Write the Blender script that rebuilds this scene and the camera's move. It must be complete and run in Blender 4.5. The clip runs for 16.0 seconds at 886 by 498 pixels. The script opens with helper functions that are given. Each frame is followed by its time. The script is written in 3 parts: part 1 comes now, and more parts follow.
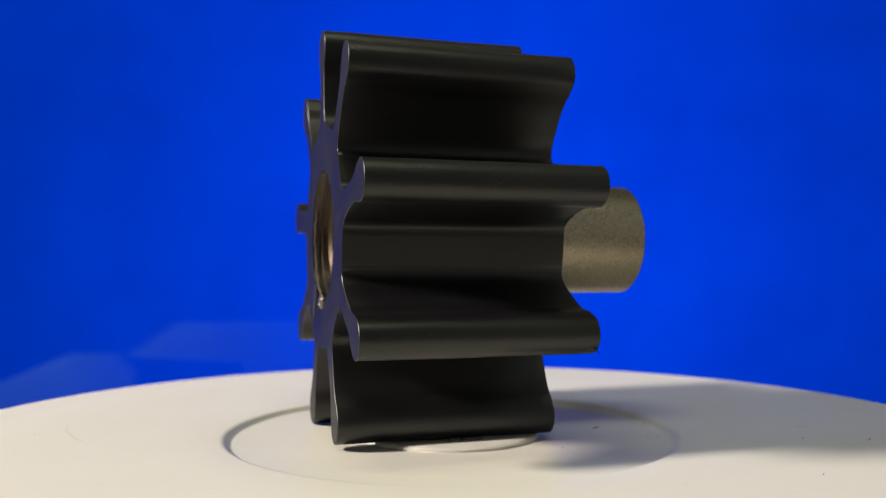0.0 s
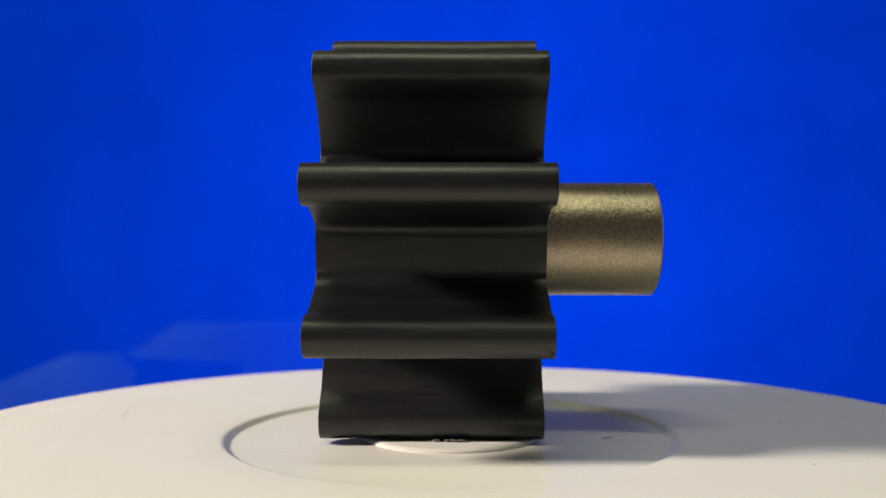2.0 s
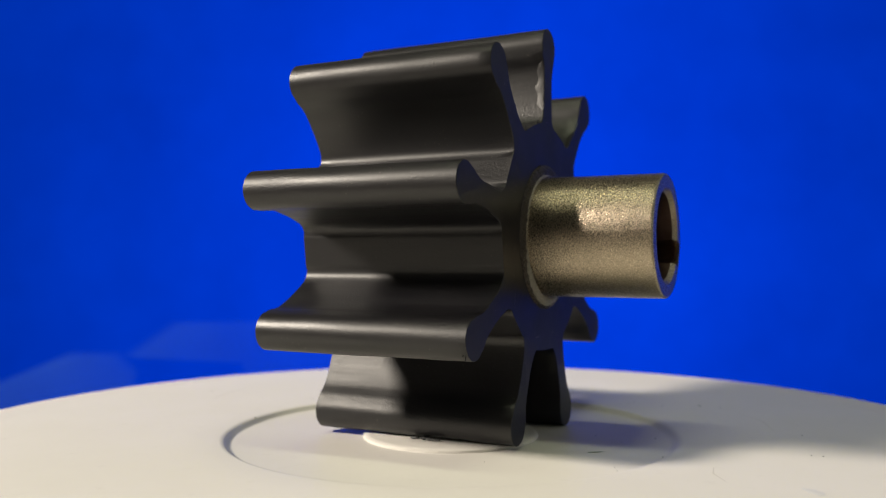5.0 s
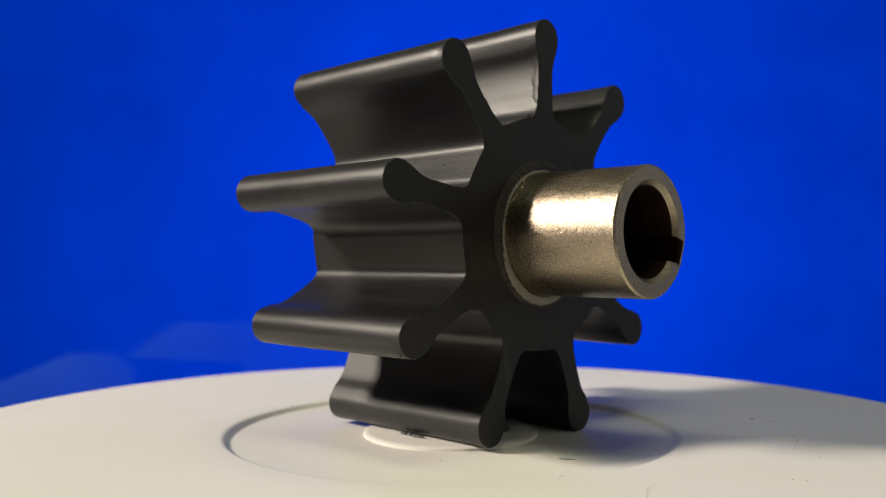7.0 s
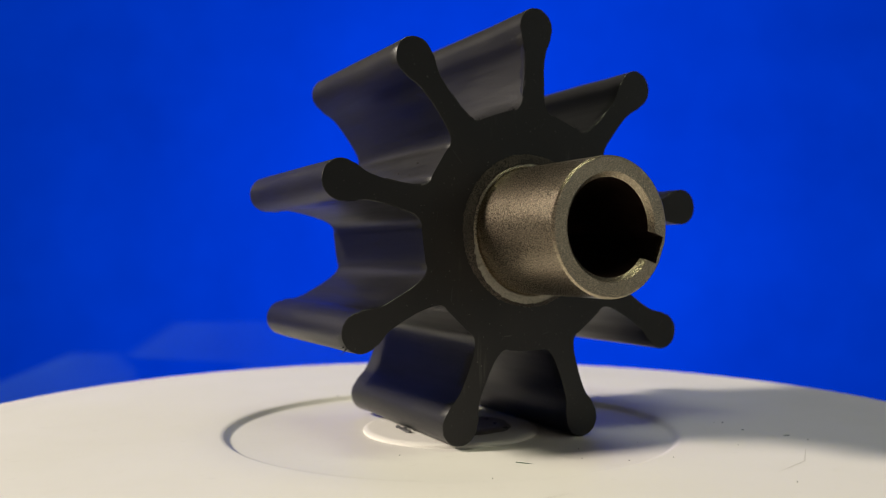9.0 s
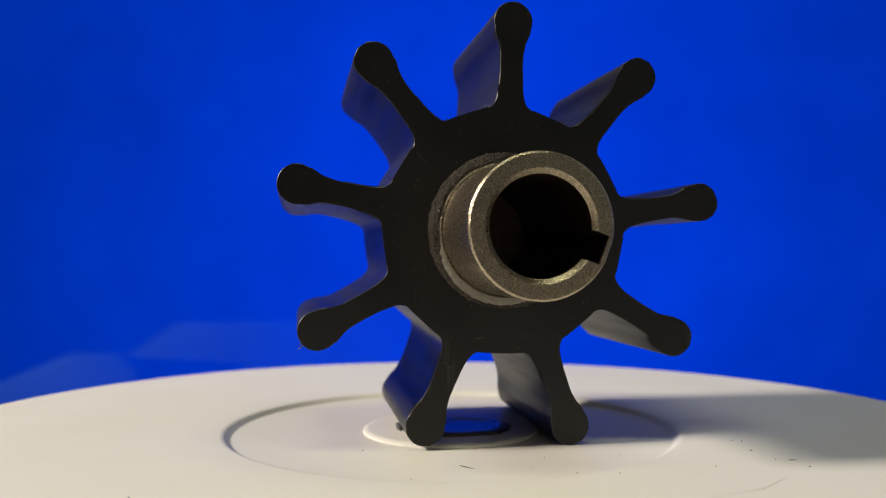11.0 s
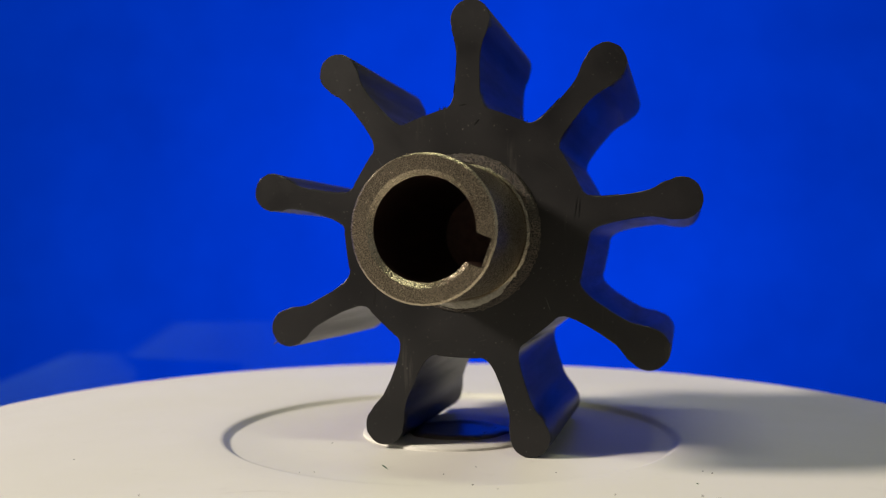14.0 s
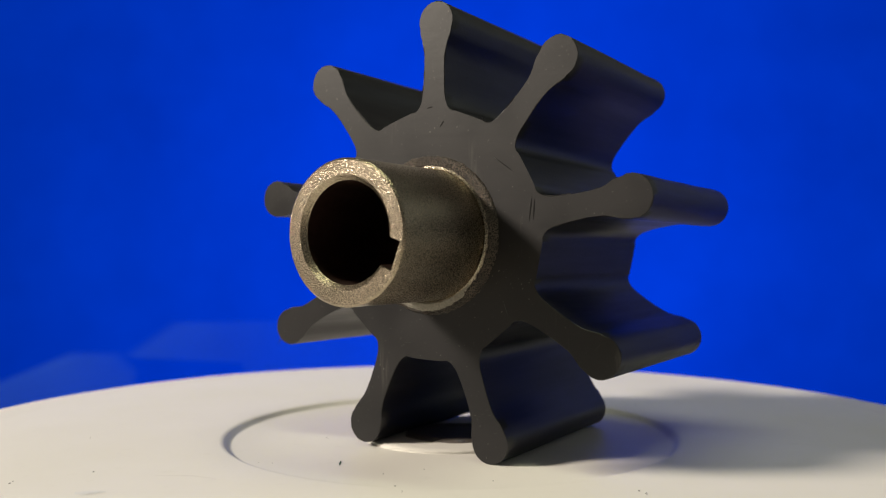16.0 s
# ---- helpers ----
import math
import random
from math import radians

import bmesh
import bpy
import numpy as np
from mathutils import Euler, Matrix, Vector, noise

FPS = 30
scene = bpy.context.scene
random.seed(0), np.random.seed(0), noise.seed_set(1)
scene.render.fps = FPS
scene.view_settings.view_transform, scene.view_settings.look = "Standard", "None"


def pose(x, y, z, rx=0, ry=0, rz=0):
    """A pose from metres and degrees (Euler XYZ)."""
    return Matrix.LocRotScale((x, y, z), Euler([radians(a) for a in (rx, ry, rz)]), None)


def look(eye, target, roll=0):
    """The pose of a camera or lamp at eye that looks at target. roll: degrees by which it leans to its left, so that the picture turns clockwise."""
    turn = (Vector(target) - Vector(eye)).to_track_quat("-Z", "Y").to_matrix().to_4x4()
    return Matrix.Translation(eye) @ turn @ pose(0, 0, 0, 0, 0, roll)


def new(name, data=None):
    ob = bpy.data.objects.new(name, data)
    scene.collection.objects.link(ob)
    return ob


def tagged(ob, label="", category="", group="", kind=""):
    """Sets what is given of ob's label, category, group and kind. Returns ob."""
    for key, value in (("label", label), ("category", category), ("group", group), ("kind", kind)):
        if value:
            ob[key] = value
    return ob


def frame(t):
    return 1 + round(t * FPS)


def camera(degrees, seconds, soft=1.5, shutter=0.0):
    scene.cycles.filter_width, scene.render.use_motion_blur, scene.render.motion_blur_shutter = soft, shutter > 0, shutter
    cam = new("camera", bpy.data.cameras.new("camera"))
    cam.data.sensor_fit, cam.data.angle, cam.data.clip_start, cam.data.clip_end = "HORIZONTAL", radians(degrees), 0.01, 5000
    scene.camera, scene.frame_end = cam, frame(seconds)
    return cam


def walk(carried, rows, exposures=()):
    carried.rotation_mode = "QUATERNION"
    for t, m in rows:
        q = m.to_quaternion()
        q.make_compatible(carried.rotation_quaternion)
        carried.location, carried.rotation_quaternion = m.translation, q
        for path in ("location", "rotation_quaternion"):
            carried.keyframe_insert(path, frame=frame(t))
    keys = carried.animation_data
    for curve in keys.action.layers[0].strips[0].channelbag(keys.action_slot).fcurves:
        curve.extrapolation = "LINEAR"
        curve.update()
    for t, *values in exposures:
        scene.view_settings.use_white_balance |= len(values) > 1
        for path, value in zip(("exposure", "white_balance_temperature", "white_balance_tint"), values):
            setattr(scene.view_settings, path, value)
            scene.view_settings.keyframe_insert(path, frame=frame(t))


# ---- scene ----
# ---- camera: it stands still, a hand's length from the turntable ----
cam = camera(54.48, 16.0, soft=1.1)
cam.data.dof.use_dof, cam.data.dof.focus_distance, cam.data.dof.aperture_fstop = True, 0.165, 16.0
EYE = pose(0, -0.19655, 0.03812) @ pose(0, 0, 0, 0, 0, 0.457) @ pose(0, 0, 0, 90.752) @ pose(0, 0, 0, 0, 0, -0.199)
walk(cam, [(0.0, EYE), (16.0, EYE)], exposures=[(0.0, 0.02), (4.0, 0.0), (7.0, -0.10), (8.5, -0.04), (12.5, -0.17), (16.0, -0.10)])

# the turntable's turn: seconds, degrees, lean forwards, lean sideways, lift in millimetres
TURN = [
    (0.0, 107.47, -0.03, 0.03, -0.25),
    (1.5, 93.99, -0.01, -0.03, -0.48),
    (2.5, 85.4, -0.02, 0.02, -0.44),
    (3.5, 76.96, -0.05, 0.0, -0.43),
    (4.2, 70.68, -0.03, -0.02, -0.42),
    (7.0, 46.13, -0.03, -0.1, 0.05),
    (8.0, 36.99, 0.05, -0.03, 0.43),
    (9.0, 28.68, 0.09, 0.02, 0.74),
    (11.5, 5.61, 0.06, -0.03, 0.58),
    (12.5, -2.74, 0.08, 0.0, 0.42),
    (13.5, -11.1, 0.05, 0.04, 0.22),
    (14.5, -19.78, -0.03, 0.06, -0.03),
    (16.0, -32.67, -0.11, 0.02, -0.43),
]


def turned(row):
    """The pose of the turntable for one row of TURN."""
    t, a, wx, wy, dz = row
    return pose(0, 0, dz / 1000) @ pose(0, 0, 0, 0, wy) @ pose(0, 0, 0, wx) @ pose(0, 0, 0, 0, 0, a) @ pose(0, 0, 0, 0.051, 0.179)


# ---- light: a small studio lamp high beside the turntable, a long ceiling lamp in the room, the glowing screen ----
world = bpy.data.worlds.new("world")
scene.world = world
world.use_nodes = True
world.node_tree.nodes["Background"].inputs["Color"].default_value = (0.9, 0.93, 1.0, 1)
world.node_tree.nodes["Background"].inputs["Strength"].default_value = 0.01


def area_lamp(name, eye, target, power, size, colour, depth=0.0):
    """A round lamp, or one as long as size and as deep as depth."""
    data = bpy.data.lights.new(name, "AREA")
    data.shape, data.size, data.energy, data.color = "RECTANGLE" if depth else "DISK", size, power, colour
    if depth:
        data.size_y = depth
    ob = new(name, data)
    ob.matrix_basis = look(eye, target)
    return ob


LAMP_EYE, LAMP_AIM = (-1.665, -0.3075, 1.02), (0.03, 0.0, 0.03)
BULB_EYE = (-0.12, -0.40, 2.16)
area_lamp("studio_lamp_light", LAMP_EYE, LAMP_AIM, 56.0, 0.30, (1.0, 0.89, 0.752))
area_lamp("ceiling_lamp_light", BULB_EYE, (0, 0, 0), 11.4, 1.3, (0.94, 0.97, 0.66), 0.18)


# ---- materials ----
def material(name):
    m = bpy.data.materials.new(name)
    m.use_nodes = True
    nt = m.node_tree
    return m, nt, nt.nodes["Principled BSDF"]


def noise_node(nt, scale, detail=4.0, rough=0.55, stretch=None):
    co = nt.nodes.new("ShaderNodeTexCoord")
    n = nt.nodes.new("ShaderNodeTexNoise")
    n.inputs["Scale"].default_value, n.inputs["Detail"].default_value, n.inputs["Roughness"].default_value = scale, detail, rough
    if stretch:
        mp = nt.nodes.new("ShaderNodeMapping")
        mp.inputs["Scale"].default_value = stretch
        nt.links.new(co.outputs["Object"], mp.inputs["Vector"])
        nt.links.new(mp.outputs["Vector"], n.inputs["Vector"])
    else:
        nt.links.new(co.outputs["Object"], n.inputs["Vector"])
    return n


def ramp_node(nt, src, stops):
    r = nt.nodes.new("ShaderNodeValToRGB")
    el = r.color_ramp.elements
    while len(el) < len(stops):
        el.new(0.5)
    for e, (p, c) in zip(el, stops):
        e.position = p
        e.color = (c, c, c, 1) if isinstance(c, (int, float)) else (*c, 1)
    nt.links.new(src, r.inputs["Fac"])
    return r


def bump_node(nt, bs, src, strength, distance, chain=None):
    b = nt.nodes.new("ShaderNodeBump")
    b.inputs["Strength"].default_value, b.inputs["Distance"].default_value = strength, distance
    nt.links.new(src, b.inputs["Height"])
    if chain:
        nt.links.new(chain.outputs["Normal"], b.inputs["Normal"])
    nt.links.new(b.outputs["Normal"], bs.inputs["Normal"])
    return b


def mix_node(nt, fac, a, b):
    m = nt.nodes.new("ShaderNodeMix")
    m.data_type = "RGBA"
    for sock, v in ((m.inputs["Factor"], fac), (m.inputs["A"], a), (m.inputs["B"], b)):
        if isinstance(v, tuple):
            sock.default_value = (*v, 1)
        elif isinstance(v, (int, float)):
            sock.default_value = v
        else:
            nt.links.new(v, sock)
    return m.outputs["Result"]


def masked(nt, src, mask):
    """One value times another."""
    mul = nt.nodes.new("ShaderNodeMath")
    mul.operation = "MULTIPLY"
    nt.links.new(src, mul.inputs[0])
    nt.links.new(mask, mul.inputs[1])
    return mul.outputs[0]


def rubber_material(name, low, high, specular, light):
    """Moulded rubber: satin, with streaks along the mould, a worn patch here and there, pits and a little dust."""
    m, nt, bs = material(name)
    big = noise_node(nt, 55, 5)
    streak = noise_node(nt, 260, 4, 0.6, (1.0, 0.09, 1.0))
    fine = noise_node(nt, 1700, 3, 0.6)
    patch = ramp_node(nt, big.outputs["Fac"], [(0.42, 0.0), (0.66, 1.0)])
    base = mix_node(nt, patch.outputs["Color"], tuple(v * light for v in (0.0032, 0.0031, 0.0050)), tuple(v * light for v in (0.0064, 0.0059, 0.0072)))
    dust = ramp_node(nt, noise_node(nt, 2100, 1, 0.4).outputs["Fac"], [(0.735, 0.0), (0.775, 0.8)])
    base = mix_node(nt, masked(nt, dust.outputs["Color"], patch.outputs["Color"]), base, (0.13, 0.12, 0.105))
    nt.links.new(base, bs.inputs["Base Color"])
    rr = ramp_node(nt, streak.outputs["Fac"], [(0.3, low), (0.7, high)])
    nt.links.new(rr.outputs["Color"], bs.inputs["Roughness"])
    # pits where the mould was worn
    worn = ramp_node(nt, noise_node(nt, 75, 3).outputs["Fac"], [(0.5, 0.0), (0.64, 1.0)])
    pits = noise_node(nt, 2400, 2, 0.6)
    holes = mix_node(nt, worn.outputs["Color"], (0.5, 0.5, 0.5), pits.outputs["Fac"])
    b1 = bump_node(nt, bs, holes, 0.4, 0.0002)
    b2 = bump_node(nt, bs, streak.outputs["Fac"], 0.25, 0.0002, b1)
    bump_node(nt, bs, fine.outputs["Fac"], 0.30, 0.0001, b2)
    bs.inputs["Specular IOR Level"].default_value = specular
    return m


def cut_rubber_material():
    """The cut ends: duller, with faint saw lines and hairline scuffs."""
    m, nt, bs = material("cut_rubber")
    big = noise_node(nt, 70, 4)
    saw = noise_node(nt, 420, 3, 0.6, (0.06, 1.0, 1.0))
    scuff = noise_node(nt, 300, 3, 0.7, (1.0, 1.0, 0.10))
    patch = ramp_node(nt, big.outputs["Fac"], [(0.38, 0.0), (0.66, 1.0)])
    base = mix_node(nt, patch.outputs["Color"], (0.0052, 0.0047, 0.0060), (0.0100, 0.0088, 0.0098))
    hair = ramp_node(nt, scuff.outputs["Fac"], [(0.63, 0.0), (0.70, 0.8)])
    base = mix_node(nt, masked(nt, hair.outputs["Color"], patch.outputs["Color"]), base, (0.055, 0.05, 0.046))
    dust = ramp_node(nt, noise_node(nt, 2000, 1, 0.4).outputs["Fac"], [(0.75, 0.0), (0.79, 0.8)])
    base = mix_node(nt, dust.outputs["Color"], base, (0.12, 0.11, 0.10))
    nt.links.new(base, bs.inputs["Base Color"])
    rr = ramp_node(nt, big.outputs["Fac"], [(0.3, 0.40), (0.7, 0.54)])
    nt.links.new(rr.outputs["Color"], bs.inputs["Roughness"])
    b1 = bump_node(nt, bs, saw.outputs["Fac"], 0.07, 0.0002)
    b2 = bump_node(nt, bs, big.outputs["Fac"], 0.09, 0.0006, b1)
    bump_node(nt, bs, noise_node(nt, 1500, 3, 0.6).outputs["Fac"], 0.13, 0.0001, b2)
    bs.inputs["Specular IOR Level"].default_value = 0.44
    return m


def steel_material(name, base, dark, rough, grain_bump):
    m, nt, bs = material(name)
    big = noise_node(nt, 120, 4)
    grain = noise_node(nt, 5200, 1, 0.5)
    speck = noise_node(nt, 2600, 2, 0.6)
    c = mix_node(nt, ramp_node(nt, big.outputs["Fac"], [(0.3, 0.0), (0.75, 1.0)]).outputs["Color"], base, dark)
    pits = ramp_node(nt, speck.outputs["Fac"], [(0.36, 1.0), (0.50, 0.0)])
    c = mix_node(nt, pits.outputs["Color"], c, tuple(v * 0.88 for v in dark))
    flakes = ramp_node(nt, speck.outputs["Fac"], [(0.58, 0.0), (0.68, 1.0)])
    c = mix_node(nt, flakes.outputs["Color"], c, tuple(min(0.9, v * 1.3) for v in base))
    nt.links.new(c, bs.inputs["Base Color"])
    bs.inputs["Metallic"].default_value = 1.0
    rr = ramp_node(nt, grain.outputs["Fac"], [(0.3, rough - 0.05), (0.7, rough + 0.10)])
    nt.links.new(rr.outputs["Color"], bs.inputs["Roughness"])
    b1 = bump_node(nt, bs, speck.outputs["Fac"], grain_bump * 0.7, 0.00017)
    bump_node(nt, bs, grain.outputs["Fac"], grain_bump * 0.6, 0.00012, b1)
    return m


def plastic_material():
    m, nt, bs = material("white_plastic")
    big = noise_node(nt, 14, 4)
    fine = noise_node(nt, 240, 4)
    c = mix_node(nt, ramp_node(nt, big.outputs["Fac"], [(0.35, 0.0), (0.7, 1.0)]).outputs["Color"], (0.80, 0.78, 0.74), (0.75, 0.73, 0.68))
    smear = ramp_node(nt, fine.outputs["Fac"], [(0.62, 0.0), (0.8, 1.0)])
    sm = nt.nodes.new("ShaderNodeMath")
    sm.operation, sm.inputs[1].default_value = "MULTIPLY", 0.25
    nt.links.new(smear.outputs["Color"], sm.inputs[0])
    c = mix_node(nt, sm.outputs[0], c, (0.62, 0.60, 0.55))
    nt.links.new(c, bs.inputs["Base Color"])
    rr = ramp_node(nt, big.outputs["Fac"], [(0.3, 0.38), (0.7, 0.50)])
    nt.links.new(rr.outputs["Color"], bs.inputs["Roughness"])
    bs.inputs["Specular IOR Level"].default_value = 0.17
    bump_node(nt, bs, fine.outputs["Fac"], 0.08, 0.0003)
    return m


def plain_material(name, colour, rough=0.5, metal=0.0, scale=300, vary=0.25, bump=0.15):
    m, nt, bs = material(name)
    n = noise_node(nt, scale, 4)
    dark = tuple(v * (1 - vary) for v in colour)
    nt.links.new(mix_node(nt, n.outputs["Fac"], dark, colour), bs.inputs["Base Color"])
    bs.inputs["Roughness"].default_value, bs.inputs["Metallic"].default_value = rough, metal
    bump_node(nt, bs, n.outputs["Fac"], bump, 0.0003)
    return m


def screen_material():
    """A glowing blue screen; its fall-off towards the sides is painted into the emission."""
    m, nt, bs = material("blue_screen")
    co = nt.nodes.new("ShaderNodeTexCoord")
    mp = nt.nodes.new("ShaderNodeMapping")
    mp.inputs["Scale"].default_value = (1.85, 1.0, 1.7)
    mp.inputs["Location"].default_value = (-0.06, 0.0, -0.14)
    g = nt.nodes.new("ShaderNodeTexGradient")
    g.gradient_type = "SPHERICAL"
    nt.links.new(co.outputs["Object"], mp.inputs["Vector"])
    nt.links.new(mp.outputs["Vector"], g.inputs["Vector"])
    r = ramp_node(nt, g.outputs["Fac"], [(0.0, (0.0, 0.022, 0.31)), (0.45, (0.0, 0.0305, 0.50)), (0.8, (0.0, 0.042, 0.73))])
    cloud = ramp_node(nt, noise_node(nt, 9, 5, 0.6).outputs["Fac"], [(0.3, (0.88, 0.86, 0.88)), (0.7, (1.08, 1.10, 1.06))])
    uneven = nt.nodes.new("ShaderNodeMix")
    uneven.data_type, uneven.blend_type = "RGBA", "MULTIPLY"
    uneven.inputs["Factor"].default_value = 1.0
    nt.links.new(r.outputs["Color"], uneven.inputs["A"])
    nt.links.new(cloud.outputs["Color"], uneven.inputs["B"])
    bs.inputs["Base Color"].default_value = (0.0, 0.002, 0.01, 1)
    bs.inputs["Roughness"].default_value = 0.6
    bs.inputs["Specular IOR Level"].default_value = 0.0
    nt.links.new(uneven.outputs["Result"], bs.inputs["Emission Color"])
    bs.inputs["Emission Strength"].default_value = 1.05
    return m


RUBBER = rubber_material("moulded_rubber", 0.35, 0.50, 0.66, 1.0)
CUT_RUBBER = cut_rubber_material()
STEEL = steel_material("sintered_steel", (0.475, 0.395, 0.295), (0.38, 0.325, 0.245), 0.255, 0.52)
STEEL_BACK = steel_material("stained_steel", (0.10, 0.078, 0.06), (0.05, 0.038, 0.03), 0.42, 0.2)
LIP_STEEL = steel_material("worn_steel", (0.42, 0.37, 0.285), (0.28, 0.245, 0.19), 0.27, 0.6)
STEEL_DARK = plain_material("oily_dark_steel", (0.60, 0.42, 0.35), 0.5, 0.0, 500, 0.6)
BORE_DARK = plain_material("dark_brown_bore", (0.24, 0.155, 0.125), 0.42, 1.0, 700, 0.5, 0.3)
CRUST = plain_material("grey_adhesive_crust", (0.42, 0.39, 0.33), 0.6, 0.2, 2600, 0.75, 1.0)


def grainy_lip_material():
    m, nt, bs = material("grainy_bonding_lip")
    n = noise_node(nt, 3600, 2, 0.6)
    big = noise_node(nt, 160, 3)
    tan = ramp_node(nt, n.outputs["Fac"], [(0.42, 0.0), (0.56, 1.0)])
    c = mix_node(nt, tan.outputs["Color"], (0.006, 0.005, 0.005), (0.125, 0.10, 0.08))
    patch = ramp_node(nt, big.outputs["Fac"], [(0.38, 0.0), (0.62, 0.7)])
    c = mix_node(nt, patch.outputs["Color"], c, (0.035, 0.03, 0.027))
    nt.links.new(c, bs.inputs["Base Color"])
    bs.inputs["Metallic"].default_value, bs.inputs["Roughness"].default_value = 0.45, 0.42
    bump_node(nt, bs, n.outputs["Fac"], 1.0, 0.0004)
    return m


COLLAR = grainy_lip_material()
BROWN_GAP = plain_material("dark_brown_gap", (0.035, 0.027, 0.023), 0.4)
GREY_GLUE = plain_material("grey_glue", (0.15, 0.13, 0.115), 0.2, 0.0, 900, 0.5, 0.6)
SCRATCH = plain_material("dull_scratch", (0.74, 0.715, 0.67), 0.6)
SMEAR = plain_material("white_smear", (0.85, 0.85, 0.84), 0.42)
PUTTY = plain_material("dark_glossy_putty", (0.17, 0.15, 0.14), 0.28, 0.0, 300, 0.3, 0.15)
PLASTIC = plastic_material()
SCREEN = screen_material()
BLACK_PLASTIC = plain_material("black_plastic", (0.015, 0.015, 0.016), 0.25, 0.0, 200, 0.3, 0.05)
DESK_WOOD = plain_material("desk_laminate", (0.22, 0.20, 0.18), 0.45, 0.0, 60, 0.3, 0.05)
PAINT = plain_material("wall_paint", (0.20, 0.20, 0.205), 0.8, 0.0, 30, 0.08, 0.1)
BOUNCE_PAINT = plain_material("pale_bounce_paint", (0.40, 0.46, 0.49), 0.7, 0.0, 30, 0.08, 0.1)
CARPET = plain_material("grey_floor_covering", (0.16, 0.15, 0.15), 0.9, 0.0, 200, 0.4, 0.3)
SPECK = plain_material("dark_speck", (0.08, 0.075, 0.07), 0.7)
GREEN = plain_material("green_crumb", (0.03, 0.09, 0.04), 0.7)
GLUE = plain_material("clear_glossy_glue", (0.14, 0.14, 0.145), 0.06)


# ---- mesh helpers ----
def link_mesh(name, bm, mat, smooth=True):
    bmesh.ops.recalc_face_normals(bm, faces=bm.faces)
    me = bpy.data.meshes.new(name)
    for f in bm.faces:
        f.smooth = smooth
    bm.to_mesh(me)
    bm.free()
    me.materials.append(mat)
    if smooth:
        me.set_sharp_from_angle(angle=radians(32))
    return new(name, me)


def part(name, bm, mat, parent, label="", smooth=True):
    ob = link_mesh(name, bm, mat, smooth)
    ob.parent = parent
    if label:
        ob["label"] = label
    return ob


def lathe(profile, n=96, axis="z", closed=False):
    """A surface of revolution from (radius, height) pairs."""
    bm = bmesh.new()
    rings = []
    for r, h in profile:
        if r < 1e-7:
            rings.append([bm.verts.new((0, 0, h) if axis == "z" else (0, -h, 0))])
            continue
        ring = []
        for k in range(n):
            a = 2 * math.pi * k / n
            c, s = r * math.cos(a), r * math.sin(a)
            ring.append(bm.verts.new((c, s, h) if axis == "z" else (c, -h, s)))
        rings.append(ring)
    pairs = list(zip(rings, rings[1:])) + ([(rings[-1], rings[0])] if closed else [])
    for a, b in pairs:
        for k in range(n):
            j = (k + 1) % n
            if len(a) == 1 and len(b) == 1:
                continue
            if len(a) == 1:
                bm.faces.new((a[0], b[k], b[j]))
            elif len(b) == 1:
                bm.faces.new((a[k], a[j], b[0]))
            else:
                bm.faces.new((a[k], a[j], b[j], b[k]))
    return bm


def box(x0, x1, y0, y1, z0, z1, bevel=0.0):
    bm = bmesh.new()
    bmesh.ops.create_cube(bm, size=1)
    for v in bm.verts:
        v.co = Vector((x0 if v.co.x < 0 else x1, y0 if v.co.y < 0 else y1, z0 if v.co.z < 0 else z1))
    if bevel:
        bmesh.ops.bevel(bm, geom=bm.edges[:], offset=bevel, segments=3, affect="EDGES", profile=0.5)
    return bm


# ---- the room: floor, walls, ceiling, desk, screen ----
def room():
    tagged(link_mesh("floor", box(-2, 1.5, -2.5, 1.5, -0.82, -0.77), CARPET, False), "grey hard-wearing floor covering of the room", "floor", kind="structure")
    tagged(link_mesh("ceiling", box(-2, 1.5, -2.5, 1.5, 2.3, 2.4), PAINT, False), "plain grey painted ceiling", "ceiling", kind="structure")
    for n, b in (("wall_west", (-2.1, -2, -2.6, 1.6, -0.82, 2.4)), 
                 ("wall_south", (-2, 1.5, -2.6, -2.5, -0.82, 2.4)), ("wall_north", (-2, 1.5, 1.5, 1.6, -0.82, 2.4))):
        tagged(link_mesh(n, box(*b), PAINT, False), "plain grey painted wall", "wall", kind="structure")
    # unseen wall, set nearer and painted pale to bounce fill light from the right
    tagged(link_mesh("wall_east", box(1.4, 1.5, -2.5, 1.5, -0.77, 2.3), BOUNCE_PAINT, False), "unseen blue-grey painted wall that bounces light from the right", "wall", kind="structure")


def desk():
    ob = tagged(new("desk"), "plain grey laminate desk under the turntable", "desk")
    ob.location = (0, 0, -0.77)
    part("desktop", box(-0.85, 0.85, -0.6, 0.22, 0.70, 0.725, 0.003), DESK_WOOD, ob)
    for x in (-0.82, 0.78):
        for y in (-0.56, 0.16):
            part("leg", box(x, x + 0.04, y, y + 0.04, 0.0, 0.70, 0.003), DESK_WOOD, ob)


def screen():
    ob = tagged(new("backdrop"), "large bright blue glowing screen behind the turntable", "backdrop", kind="structure")
    ob.location = (0, 0.5, -0.02)
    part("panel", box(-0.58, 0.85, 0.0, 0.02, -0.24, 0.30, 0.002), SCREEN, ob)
    part("bezel", box(-0.595, 0.865, 0.021, 0.05, -0.75, 0.315, 0.004), BLACK_PLASTIC, ob)


